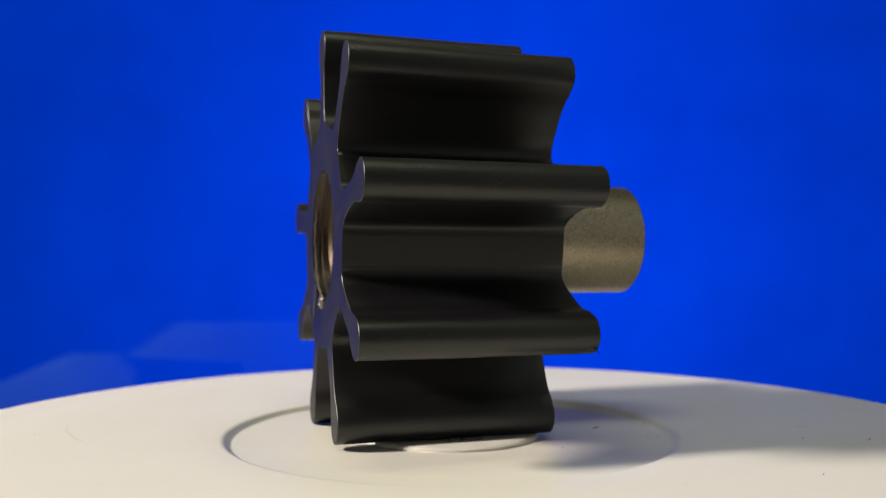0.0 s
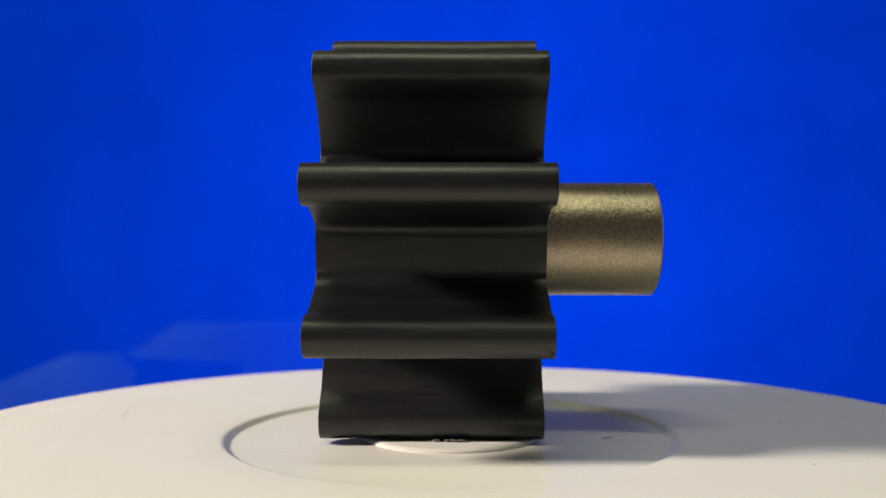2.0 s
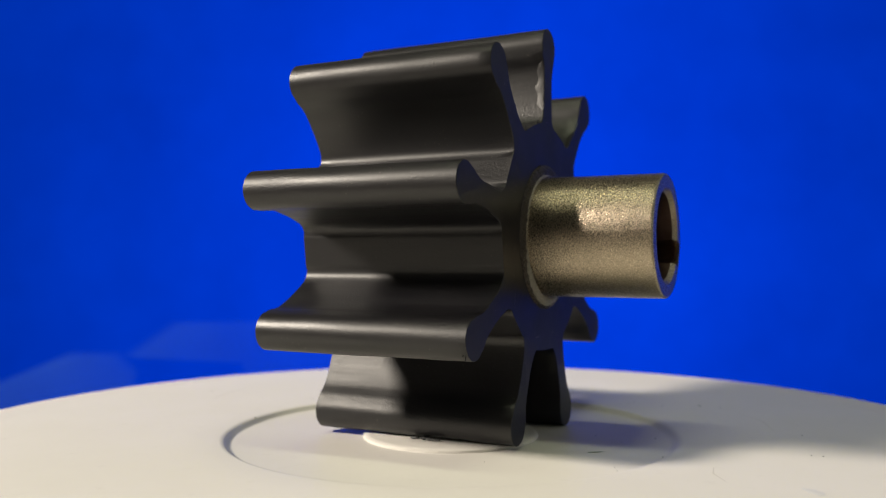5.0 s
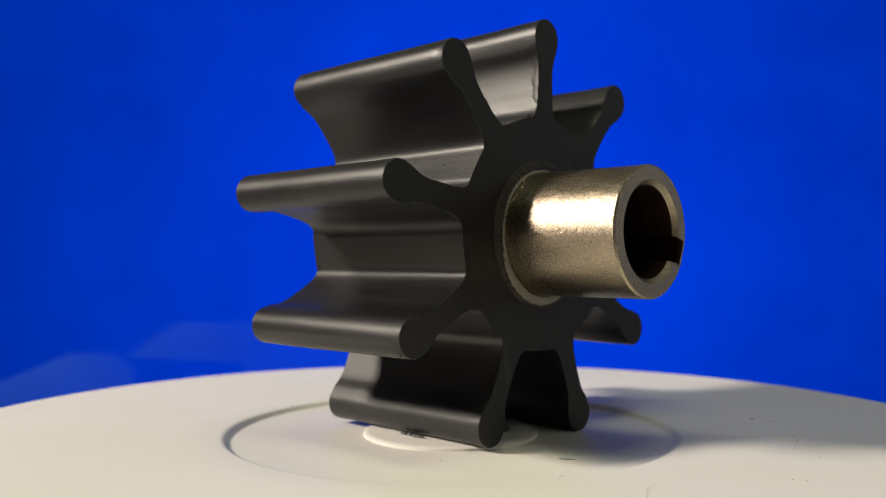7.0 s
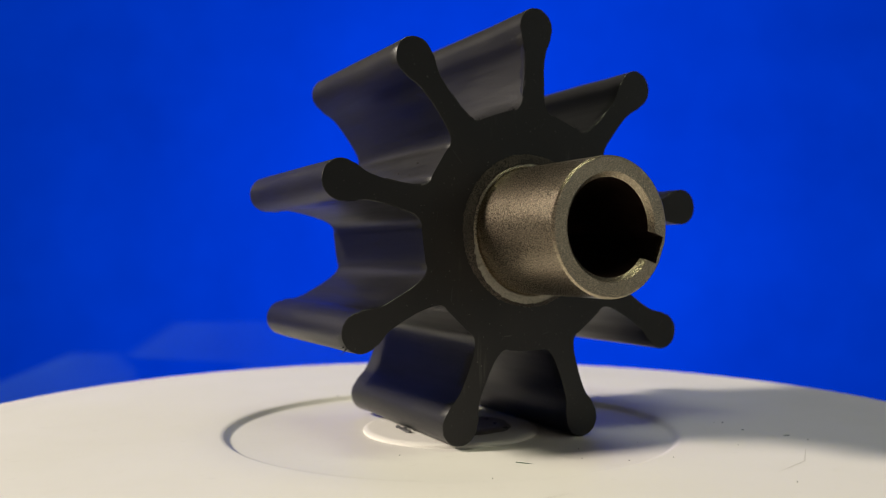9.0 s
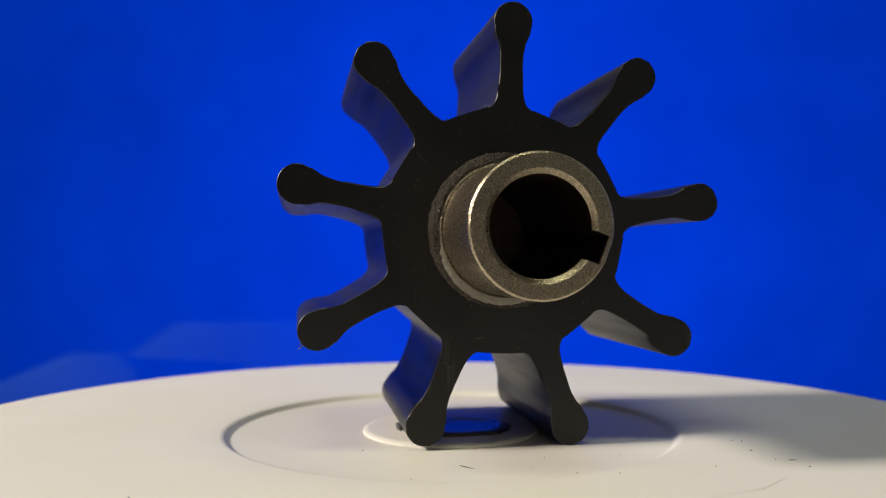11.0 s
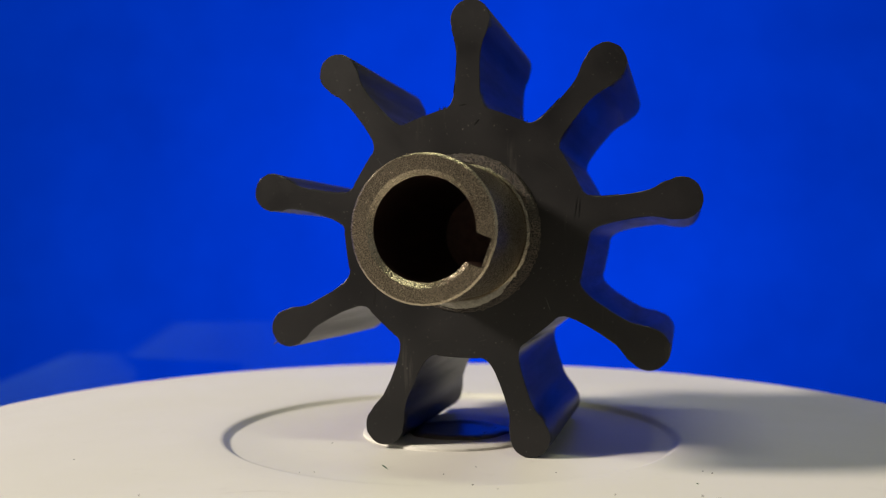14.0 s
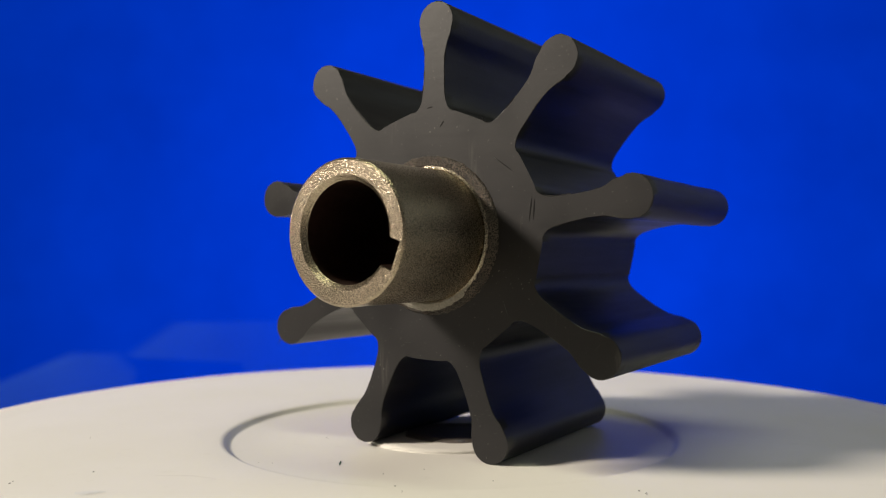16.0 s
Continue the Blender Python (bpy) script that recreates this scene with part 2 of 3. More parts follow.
def reflection_material():
    m, nt, bs = material("pale_reflection")
    n = noise_node(nt, 12, 3)
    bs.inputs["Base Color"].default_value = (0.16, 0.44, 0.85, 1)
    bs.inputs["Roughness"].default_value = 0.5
    # the patch, a reflection put into colour, fades out towards one end
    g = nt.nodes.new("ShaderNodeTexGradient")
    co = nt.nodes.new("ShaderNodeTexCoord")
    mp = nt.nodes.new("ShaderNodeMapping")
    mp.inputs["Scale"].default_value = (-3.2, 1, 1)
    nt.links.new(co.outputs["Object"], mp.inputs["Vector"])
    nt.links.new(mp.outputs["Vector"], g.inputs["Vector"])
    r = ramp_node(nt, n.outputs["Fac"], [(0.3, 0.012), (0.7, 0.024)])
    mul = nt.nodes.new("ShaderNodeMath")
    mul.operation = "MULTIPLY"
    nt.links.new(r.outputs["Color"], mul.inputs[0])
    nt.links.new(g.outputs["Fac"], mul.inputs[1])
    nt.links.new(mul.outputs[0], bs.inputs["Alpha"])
    return m


REFLECTION = reflection_material()


def reflection_patch(points, y):
    """A pale see-through patch on the lower screen, painted in place of a reflection."""
    ob = tagged(new("painted_reflection"), "pale see-through patch standing in for a reflection on the blue screen", "film", "films on the screen")
    ob.location = (0, y, 0)
    cx, cz = sum(p[0] for p in points) / len(points), sum(p[1] for p in points) / len(points)
    for n in range(6):
        grow = 1.0 + 0.016 * (n - 2.5)
        bm = bmesh.new()
        bm.faces.new([bm.verts.new((cx + (x - cx) * grow, 0.0006 * n, cz + (z - cz) * grow)) for x, z in points])
        part("layer", bm, REFLECTION, ob, smooth=False)


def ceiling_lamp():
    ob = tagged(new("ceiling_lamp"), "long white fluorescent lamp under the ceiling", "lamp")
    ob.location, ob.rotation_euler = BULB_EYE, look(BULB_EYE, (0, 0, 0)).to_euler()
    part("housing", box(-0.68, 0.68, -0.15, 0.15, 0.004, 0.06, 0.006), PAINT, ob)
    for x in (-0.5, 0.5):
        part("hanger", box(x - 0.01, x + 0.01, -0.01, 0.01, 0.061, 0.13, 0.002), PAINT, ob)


def studio_lamp():
    """The round lamp head on its stand, just outside the view."""
    ob = tagged(new("studio_lamp"), "black round studio lamp on a thin stand", "lamp")
    eye, aim = Vector(LAMP_EYE), Vector(LAMP_AIM)
    back = (eye - aim).normalized()
    ob.location = (eye.x + 0.09 * back.x, eye.y + 0.09 * back.y, -0.77)
    height = eye.z + 0.77 + 0.045
    base = ob.location.copy()
    head = lathe([(0.0, 0.12), (0.04, 0.12), (0.168, 0.03), (0.168, 0.004), (0.162, 0.004), (0.156, 0.014), (0.0, 0.018)], 40)
    turn = back.to_track_quat("Z", "Y").to_matrix().to_4x4()
    bmesh.ops.transform(head, matrix=Matrix.Translation(eye - base) @ turn, verts=head.verts)
    part("head", head, BLACK_PLASTIC, ob)
    part("pole", lathe([(0.0, 0.008), (0.006, 0.008), (0.006, height), (0.0, height)], 16), BLACK_PLASTIC, ob)
    part("foot", lathe([(0.0, 0.0), (0.14, 0.0), (0.14, 0.006), (0.135, 0.009), (0.0, 0.009)], 40), BLACK_PLASTIC, ob)


# ---- the turntable ----
FLOOR_Z, DISC_Z = -0.0012, -0.0003
SMEAR_X, SMEAR_Y = -0.0216, -0.0775


def turntable():
    ob = tagged(new("turntable"), "round white plastic turntable with a shallow ringed centre", "turntable")
    plate = lathe([(0.0, FLOOR_Z), (0.030, FLOOR_Z), (0.0484, FLOOR_Z), (0.0489, FLOOR_Z + 0.0001), (0.0494, FLOOR_Z + 0.0004),
                   (0.0499, -0.0004), (0.0504, -0.0001), (0.0512, 0.0), (0.060, 0.0), (0.085, 0.0), (0.1085, 0.0), (0.1092, -0.00005), (0.1100, -0.00005), (0.1108, 0.0),
                   (0.1195, 0.0), (0.1208, -0.0002), (0.1216, -0.0007), (0.1221, -0.0016), (0.1221, -0.011), (0.1215, -0.0125), (0.118, -0.0125), (0.0, -0.0125)], 200)
    part("plate", plate, PLASTIC, ob)
    disc = lathe([(0.0, DISC_Z), (0.0185, DISC_Z), (0.0193, DISC_Z - 0.0001), (0.0197, DISC_Z - 0.0004), (0.0198, FLOOR_Z - 0.0003), (0.0, FLOOR_Z - 0.0003)], 96)
    centre = part("centre_disc", disc, PLASTIC, ob, "slightly raised round white disc")
    rnd = random.Random(3)
    blob = lathe([(0.0, DISC_Z + 0.0003), (0.0055, DISC_Z + 0.0003), (0.0066, DISC_Z + 0.0004), (0.0072, DISC_Z + 0.0006), (0.0080, DISC_Z + 0.0007), (0.0090, DISC_Z + 0.0005), (0.0097, DISC_Z + 0.0002), (0.0100, DISC_Z - 0.0002)], 72)
    for v in blob.verts:
        a = math.atan2(v.co.y, v.co.x)
        k = 1.12 + 0.05 * math.sin(2 * a + 0.6) + 0.03 * math.sin(5 * a) + 0.015 * math.sin(11 * a + 1)
        v.co.x, v.co.y = v.co.x * k + 0.0025, v.co.y * k - 0.0015
    putty = part("putty", blob, PUTTY, centre, "flat blob of dark glossy putty")
    for x, y, q in ((0.0085, -0.0095, 0.3), (0.0095, -0.004, 0.9), (-0.004, -0.0092, 1.7), (0.0, -0.0105, 0.2), (0.0105, 0.001, 2.2), (-0.0119, -0.0006, 1.2), (-0.0115, 0.0008, 0.4), (-0.0120, -0.0024, 1.6), (-0.0117, 0.0030, 1.5)):
        bm = bmesh.new()
        bmesh.ops.create_icosphere(bm, subdivisions=2, radius=1.0)
        for v in bm.verts:
            v.co = Vector((v.co.x * 0.0011, v.co.y * 0.0006, v.co.z * 0.0003)) * (1 + 0.25 * noise.noise(v.co * 2 + Vector((x, y, q)) * 90))
        bmesh.ops.transform(bm, matrix=pose(x, y, DISC_Z + 0.0003, 0, 0, math.degrees(q)), verts=bm.verts)
        part("glue_bead", bm, GLUE, centre, "tiny clear glossy bead of glue")
    # dust and crumbs: place in millimetres, length, width, heading
    for x, y, ln, wd, head, mat in (
            (-3.4, -34.8, 5.6, 0.62, -54, GREEN), (13.3, -30.1, 0.4, 0.3, 0, SPECK), (8.9, -37.1, 0.35, 0.25, 0, SPECK), (28.6, -30.4, 0.35, 0.2, 20, SPECK), (21.6, -48.7, 0.35, 0.25, 0, SPECK),
            (40.7, -46.8, 0.4, 0.2, 0, SPECK), (54.6, -26.9, 0.5, 0.4, 30, SPECK), (56.2, -27.8, 0.7, 0.45, 60, SPECK), (53.6, -36.1, 0.9, 0.3, -20, GREEN), (57.1, -44.9, 2.6, 0.3, -15, GREEN), (57.3, -50.1, 0.9, 0.2, -10, SPECK),
            (-60.7, -50.3, 0.5, 0.3, 0, SPECK), (-17.0, -43.3, 0.3, 0.2, 0, SPECK), (-21.3, -18.0, 0.5, 0.25, 0, SPECK), (-8.2, 49.4, 0.7, 0.4, 20, SPECK), (21.5, 89.7, 0.5, 0.35, 0, SPECK), (23.3, 55.1, 0.4, 0.2, 0, SPECK),
            (15.8, -42.8, 0.7, 0.4, 40, SPECK), (6.9, -75.3, 0.5, 0.4, 0, SPECK), (-33.6, -68.4, 0.5, 0.3, 90, SPECK), (-39.3, -80.3, 0.5, 0.4, 0, SPECK),
            (54.3, -43.8, 0.8, 0.2, 30, SPECK), (27.2, -72.2, 0.5, 0.4, 0, SPECK), (7.2, -77.4, 0.5, 0.4, 0, SPECK), (-38.5, -81.4, 0.6, 0.4, 10, SPECK), (-14.6, -42.1, 0.4, 0.3, 0, SPECK), (-1.9, -48.4, 0.4, 0.3, 0, SPECK)):
        z = FLOOR_Z if math.hypot(x, y) < 49.5 else 0.0
        bm = bmesh.new()
        bmesh.ops.create_icosphere(bm, subdivisions=1, radius=0.5)
        for v in bm.verts:
            f = 1 + 0.5 * noise.noise(v.co * 3 + Vector((x, y, 0)))
            v.co = Vector((v.co.x * ln * f * 0.7, v.co.y * wd * f * 0.65, v.co.z * min(wd, 0.2))) / 1000
        bmesh.ops.transform(bm, matrix=pose(x / 1000, y / 1000, z + 0.00005, 0, 0, head), verts=bm.verts)
        part("crumb", bm, mat, ob, "green crumb" if mat == GREEN else "dark speck of dust", False)
    for pts in ([(33.7, 84.4), (24.0, 83.5), (14.0, 80.5), (9.1, 78.2)], [(9.1, 78.2), (12.5, 74.0), (17.5, 69.5), (20.5, 66.1)], [(-22.0, -64.0), (-16.0, -60.5), (-11.0, -59.8)], [(30.0, -66.0), (41.0, -62.5), (50.0, -55.5)]):
        bm = bmesh.new()
        prev = None
        for k, (x, y) in enumerate(pts):
            w = 0.13 if 0 < k < len(pts) - 1 else 0.03
            a, b = bm.verts.new(((x - w) / 1000, (y + w) / 1000, 0.00003)), bm.verts.new(((x + w) / 1000, (y - w) / 1000, 0.00003))
            if prev:
                bm.faces.new((prev[0], prev[1], b, a))
            prev = (a, b)
        part("scratch", bm, SCRATCH, ob, "faint hairline scratch")
    bm = bmesh.new()
    bmesh.ops.create_icosphere(bm, subdivisions=3, radius=1)
    for v in bm.verts:
        f = 1 + 0.5 * noise.noise(v.co * 2.2)
        v.co = Vector((v.co.x * 0.0021 * f, v.co.y * 0.0011 * f, v.co.z * 0.00006))
    bmesh.ops.transform(bm, matrix=pose(SMEAR_X, SMEAR_Y, 0.00004, 0, 0, 40), verts=bm.verts)
    part("smear", bm, SMEAR, ob, "small glossy white smear")
    part("base", lathe([(0.0, -0.045), (0.085, -0.045), (0.09, -0.043), (0.095, -0.0127), (0.0, -0.0127)], 96), PLASTIC, ob, "low white plastic base")
    return ob


# ---- the impeller ----
ZB, ZF, Z_SLEEVE = -0.0280, 0.0203, 0.0475
R_HUB, R_HOLE, R_SLEEVE, R_BORE, R_TIP = 0.0254, 0.01345, 0.01333, 0.00936, 0.0041
BLADES = [(-0.48, 0.05), (0.42, 0.25), (0.11, 0.03), (0.30, -0.10), (0.70, -0.31), (-0.93, -0.17), (-0.42, 0.0), (-0.21, 0.06), (0.51, 0.18)]
# half the blade's thickness against the distance from the axis, in millimetres
WAIST = [(25.05, 5.3), (25.2, 4.6), (25.6, 3.95), (26.3, 3.4), (27.3, 3.0), (28.8, 2.72), (31.0, 2.52), (34.0, 2.42), (36.3, 2.45), (37.8, 2.62), (39.0, 2.95), (40.1, 3.42), (41.1, 3.74)]
ROOT = math.atan2(WAIST[0][1], WAIST[0][0])


def blade_outline(extra):
    """One half of the blade goes up, round the bulb at its tip, and back down: (along, across)."""
    uc = 0.0475 - R_TIP + extra
    side = [(u / 1000 + extra * max(0, (u - 28) / 16), h / 1000) for u, h in WAIST]
    arc = []
    for k in range(15):
        a = math.radians(111 - 222 * k / 14)
        arc.append((uc + R_TIP * math.cos(a), R_TIP * math.sin(a)))
    return side + arc + [(u, -h) for u, h in reversed(side)]


def inset(points, d):
    """The open outline moved inwards by d."""
    out = []
    for k, (x, y) in enumerate(points):
        ax, ay = points[max(0, k - 1)]
        bx, by = points[min(len(points) - 1, k + 1)]
        tx, ty = bx - ax, by - ay
        n = math.hypot(tx, ty)
        out.append((x + ty / n * -d * -1 * (0 if k in (0, len(points) - 1) else 1), y - tx / n * d * (0 if k in (0, len(points) - 1) else 1)))
    return out


def angle_of(i):
    return radians(90 - 40 * i + BLADES[i][0] - 1.82)


def cap_faces(ob):
    """The two end faces are cut, not moulded: duller rubber."""
    ob.data.materials.append(CUT_RUBBER)
    for f in ob.data.polygons:
        if abs(f.normal.y) > 0.95:
            f.material_index = 1
            f.use_smooth = False
    return ob


def blade(i, parent):
    rnd = random.Random(40 + i)
    pts = blade_outline(BLADES[i][1] / 1000)
    small = inset(pts, 0.00012)
    c, s = math.cos(angle_of(i)), math.sin(angle_of(i))
    bm = bmesh.new()
    rows = []
    steps = 16
    zs = [(ZB, small), (ZB + 0.00012, pts)] + [(ZB + (ZF - ZB) * k / steps, pts) for k in range(1, steps)] + [(ZF - 0.00012, pts), (ZF, small)]
    for z, outline in zs:
        row = []
        for u, v in outline:
            if z > ZF - 0.0002 and 0.0256 < u:
                u, v = u + rnd.gauss(0, 0.00004), v + rnd.gauss(0, 0.00004)
            w = 0.00012 * noise.noise(Vector((u * 90 + i * 7, v * 90, z * 70))) * min(1, max(0, (u - 0.028) / 0.01))
            row.append(bm.verts.new(((u + w) * c - (v + w) * s, -z, (u + w) * s + (v + w) * c)))
        rows.append(row)
    for a, b in zip(rows, rows[1:]):
        for k in range(len(a) - 1):
            bm.faces.new((a[k], a[k + 1], b[k + 1], b[k]))
    m = len(pts)
    for row in (rows[0], rows[-1]):
        for k in range(m // 2):
            if k + 1 < m - 2 - k:
                bm.faces.new((row[k], row[k + 1], row[m - 2 - k], row[m - 1 - k]))
            elif k + 1 == m - 2 - k:
                bm.faces.new((row[k], row[k + 1], row[m - 1 - k]))
    return cap_faces(part("blade", bm, RUBBER, parent))


def hub(parent):
    """The thick rubber core: nine faces between the blades, and the bore for the sleeve."""
    outer = []
    for i in range(8, -1, -1):
        a = angle_of(i)
        u, h = WAIST[0][0] / 1000, WAIST[0][1] / 1000
        for f in (-1.0, -0.5, 0.0, 0.5, 1.0):
            outer.append((u * math.cos(a) - f * h * math.sin(a), u * math.sin(a) + f * h * math.cos(a), False if abs(f) < 1 else True))
        b = angle_of(i - 1) if i else angle_of(8) + 2 * math.pi
        for k in range(1, 8):
            f = a + ROOT + (b - a - 2 * ROOT) * k / 8
            r = math.hypot(u, h) + (R_HUB - math.hypot(u, h)) * math.sin(math.pi * k / 8) ** 0.8
            outer.append((r * math.cos(f), r * math.sin(f), True))
    n = len(outer)
    bm = bmesh.new()
    # bore radius and depth; the back is let in a little wider
    rows = []
    for z in (ZB, ZF):
        rows.append([bm.verts.new((x, -z, y)) for x, y, _ in outer])
    inner = []
    for z, r in ((ZB, 0.0150), (ZB + 0.0028, 0.0146), (ZB + 0.003, R_HOLE), (ZF - 0.0005, R_HOLE), (ZF, R_HOLE + 0.0004)):
        ring = []
        for x, y, _ in outer:
            d = math.hypot(x, y)
            ring.append(bm.verts.new((x / d * r, -z, y / d * r)))
        inner.append(ring)
    loops = [rows[0], rows[1], inner[4], inner[3], inner[2], inner[1], inner[0], rows[0]]
    for a, b in zip(loops, loops[1:]):
        for k in range(n):
            j = (k + 1) % n
            bm.faces.new((a[k], a[j], b[j], b[k]))
    return cap_faces(part("hub", bm, RUBBER, parent))


KEY_ANGLE, KEY_HALF, KEY_R = radians(-20.5), 0.00272, 0.01215


def sleeve(parent):
    """The metal tube with a keyway cut along its bore."""
    n = 120
    bm = bmesh.new()
    edge = math.asin(KEY_HALF / R_BORE)
    # the bore's outline, counter-clockwise from one side of the keyway to the other, then through the keyway
    angles = [KEY_ANGLE + edge + (2 * math.pi - 2 * edge) * k / (n - 1) for k in range(n)]
    def outline(r, depth):
        pts = [(r * math.cos(a), r * math.sin(a)) for a in angles]
        e = math.asin(KEY_HALF / r)
        pts[0] = (r * math.cos(KEY_ANGLE + e), r * math.sin(KEY_ANGLE + e))
        pts[-1] = (r * math.cos(KEY_ANGLE - e), r * math.sin(KEY_ANGLE - e))
        for f in (-1, 1):
            x, y = depth, f * KEY_HALF
            pts.append((x * math.cos(KEY_ANGLE) - y * math.sin(KEY_ANGLE), x * math.sin(KEY_ANGLE) + y * math.cos(KEY_ANGLE)))
        return pts
    def ring(pts, z):
        return [bm.verts.new((x, -z, y)) for x, y in pts]
    out_angles = angles + [KEY_ANGLE - 0.16 + 2 * math.pi, KEY_ANGLE + 0.16 + 2 * math.pi]
    def circle(r, z):
        return ring([(r * math.cos(a), r * math.sin(a)) for a in out_angles], z)
    z0 = ZB + 0.0060
    loops = [circle(R_SLEEVE, z0), circle(R_SLEEVE, ZF + 0.002), circle(R_SLEEVE, Z_SLEEVE - 0.00045), circle(R_SLEEVE, Z_SLEEVE - 0.0004), circle(R_SLEEVE - 0.0004, Z_SLEEVE), circle(R_SLEEVE - 0.00045, Z_SLEEVE),
             ring(outline(R_BORE + 0.00095, KEY_R), Z_SLEEVE), ring(outline(R_BORE, KEY_R), Z_SLEEVE - 0.0010)]
    m = len(loops[0])
    for a, b in zip(loops, loops[1:]):
        for k in range(m):
            j = (k + 1) % m
            bm.faces.new((a[k], a[j], b[j], b[k]))
    # the bore wall gets its own metal, darker and browner than the sleeve's
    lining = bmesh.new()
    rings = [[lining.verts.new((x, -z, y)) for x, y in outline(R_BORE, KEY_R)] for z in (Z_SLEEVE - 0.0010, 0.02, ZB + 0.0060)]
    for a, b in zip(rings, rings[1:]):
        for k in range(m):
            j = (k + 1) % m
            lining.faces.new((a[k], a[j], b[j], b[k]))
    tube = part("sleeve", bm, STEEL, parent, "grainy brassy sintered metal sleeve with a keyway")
    part("bore", lining, BORE_DARK, tube, "dark brown bore with a keyway")
    return tube


def spike(bm, p, d, length, width):
    """A thin torn sliver that starts at p and runs along d."""
    p, d = Vector(p), Vector(d).normalized()
    side = d.cross(Vector((0, 1, 0))).normalized() * width
    up = d.cross(side).normalized() * width
    base = [bm.verts.new(p + side), bm.verts.new(p + up), bm.verts.new(p - side), bm.verts.new(p - up)]
    mid = [bm.verts.new(p + d * length * 0.6 + o * 0.6 + up * 0.8) for o in (side, up, -side, -up)]
    tip = bm.verts.new(p + d * length - up * 0.5)
    for k in range(4):
        j = (k + 1) % 4
        bm.faces.new((base[k], base[j], mid[j], mid[k]))
        bm.faces.new((mid[k], mid[j], tip))
    bm.faces.new(base[::-1])


def polar(i, u, v, z):
    """A place on blade i: along, across, and along the axis."""
    c, s = math.cos(angle_of(i)), math.sin(angle_of(i))
    return (u * c - v * s, -z, u * s + v * c)


def flashes(core, blades):
    """Torn slivers of moulding flash on edges of the front face, and shallow nicks on it."""
    rnd = random.Random(11)
    bm = bmesh.new()
    spike(bm, polar(6, 0.0472, 0.0012, ZF - 0.0006), (-0.75, -0.2, -0.6), 0.0017, 0.00016)
    spike(bm, polar(6, 0.0473, 0.0008, ZF - 0.0010), (-0.9, -0.2, -0.3), 0.0010, 0.00012)
    part("flash", bm, RUBBER, blades[6], "torn sliver of moulding flash")
    for i, v in ((8, -0.0048), (0, 0.0056), (1, 0.0052)):
        bm = bmesh.new()
        for k in range(6):
            u = 0.0251 + rnd.uniform(-0.0002, 0.0003)
            w = v + rnd.uniform(-0.0011, 0.0011)
            out = Vector(polar(i, 1, 0, 0)) + Vector((rnd.uniform(-0.5, 0.5), rnd.uniform(-0.5, 0.1), rnd.uniform(-0.4, 0.4)))
            spike(bm, polar(i, u, w, ZF - rnd.uniform(0.0002, 0.0008)), out, rnd.uniform(0.0003, 0.0009), 0.00011)
        part("flash", bm, RUBBER, blades[i], "torn sliver of moulding flash")
    for i, u, v, z, r in ((7, 0.0247, -0.0060, -0.004, 0.00022), (7, 0.0245, -0.0074, 0.003, 0.00018), (7, 0.0244, -0.0082, -0.009, 0.00016), (7, 0.0246, -0.0066, 0.009, 0.00016), (7, 0.0246, -0.0090, 0.012, 0.0002), (8, 0.0247, -0.0064, 0.006, 0.0002), (8, 0.0245, -0.0078, 0.0, 0.00018)):
        bm = bmesh.new()
        bmesh.ops.create_icosphere(bm, subdivisions=1, radius=r)
        bmesh.ops.transform(bm, matrix=Matrix.Translation(polar(i, u + 0.0002, v, z)), verts=bm.verts)
        part("pit", bm, SPECK, core, "tiny dark pit")
    # nicks: blade, along, across, length, heading
    for i, u, v, size, head in ((2, 0.0235, 0.0012, 0.0046, 82), (2, 0.0242, 0.0010, 0.0040, 86), (8, 0.0226, 0.0045, 0.0044, -50), (3, 0.0225, -0.0030, 0.0030, -70), (6, 0.0228, 0.0030, 0.0030, 85), (1, 0.0215, -0.004, 0.0052, -35), (5, 0.0225, 0.0035, 0.0026, 5), (4, 0.022, -0.003, 0.002, 15), (7, 0.0222, 0.002, 0.0024, 80), (0, 0.026, 0.0008, 0.0014, 10), (0, 0.0225, -0.0022, 0.0016, 50)):
        bm = bmesh.new()
        x, y, z = polar(i, u, v, ZF)
        a = radians(head)
        for k in (-1, 1):
            for f, w in ((-0.5, 0.0), (-0.2, 0.00010), (0.2, 0.00011), (0.5, 0.0)):
                bm.verts.new((x + f * size * math.cos(a) - k * w * math.sin(a), y - 0.00003 - (0.00004 if k > 0 else 0), z + f * size * math.sin(a) + k * w * math.cos(a)))
        bm.verts.ensure_lookup_table()
        vs = bm.verts
        for k in range(3):
            bm.faces.new((vs[k], vs[k + 1], vs[k + 5], vs[k + 4]))
        part("nick", bm, RUBBER, core, "shallow raised scar in the rubber")


def half_width(u):
    """Half the blade's thickness at a distance u from the axis, in metres."""
    for (a, p), (b, q) in zip(WAIST, WAIST[1:]):
        if a <= u * 1000 <= b:
            return (p + (q - p) * (u * 1000 - a) / (b - a)) / 1000
    return WAIST[-1][1] / 1000


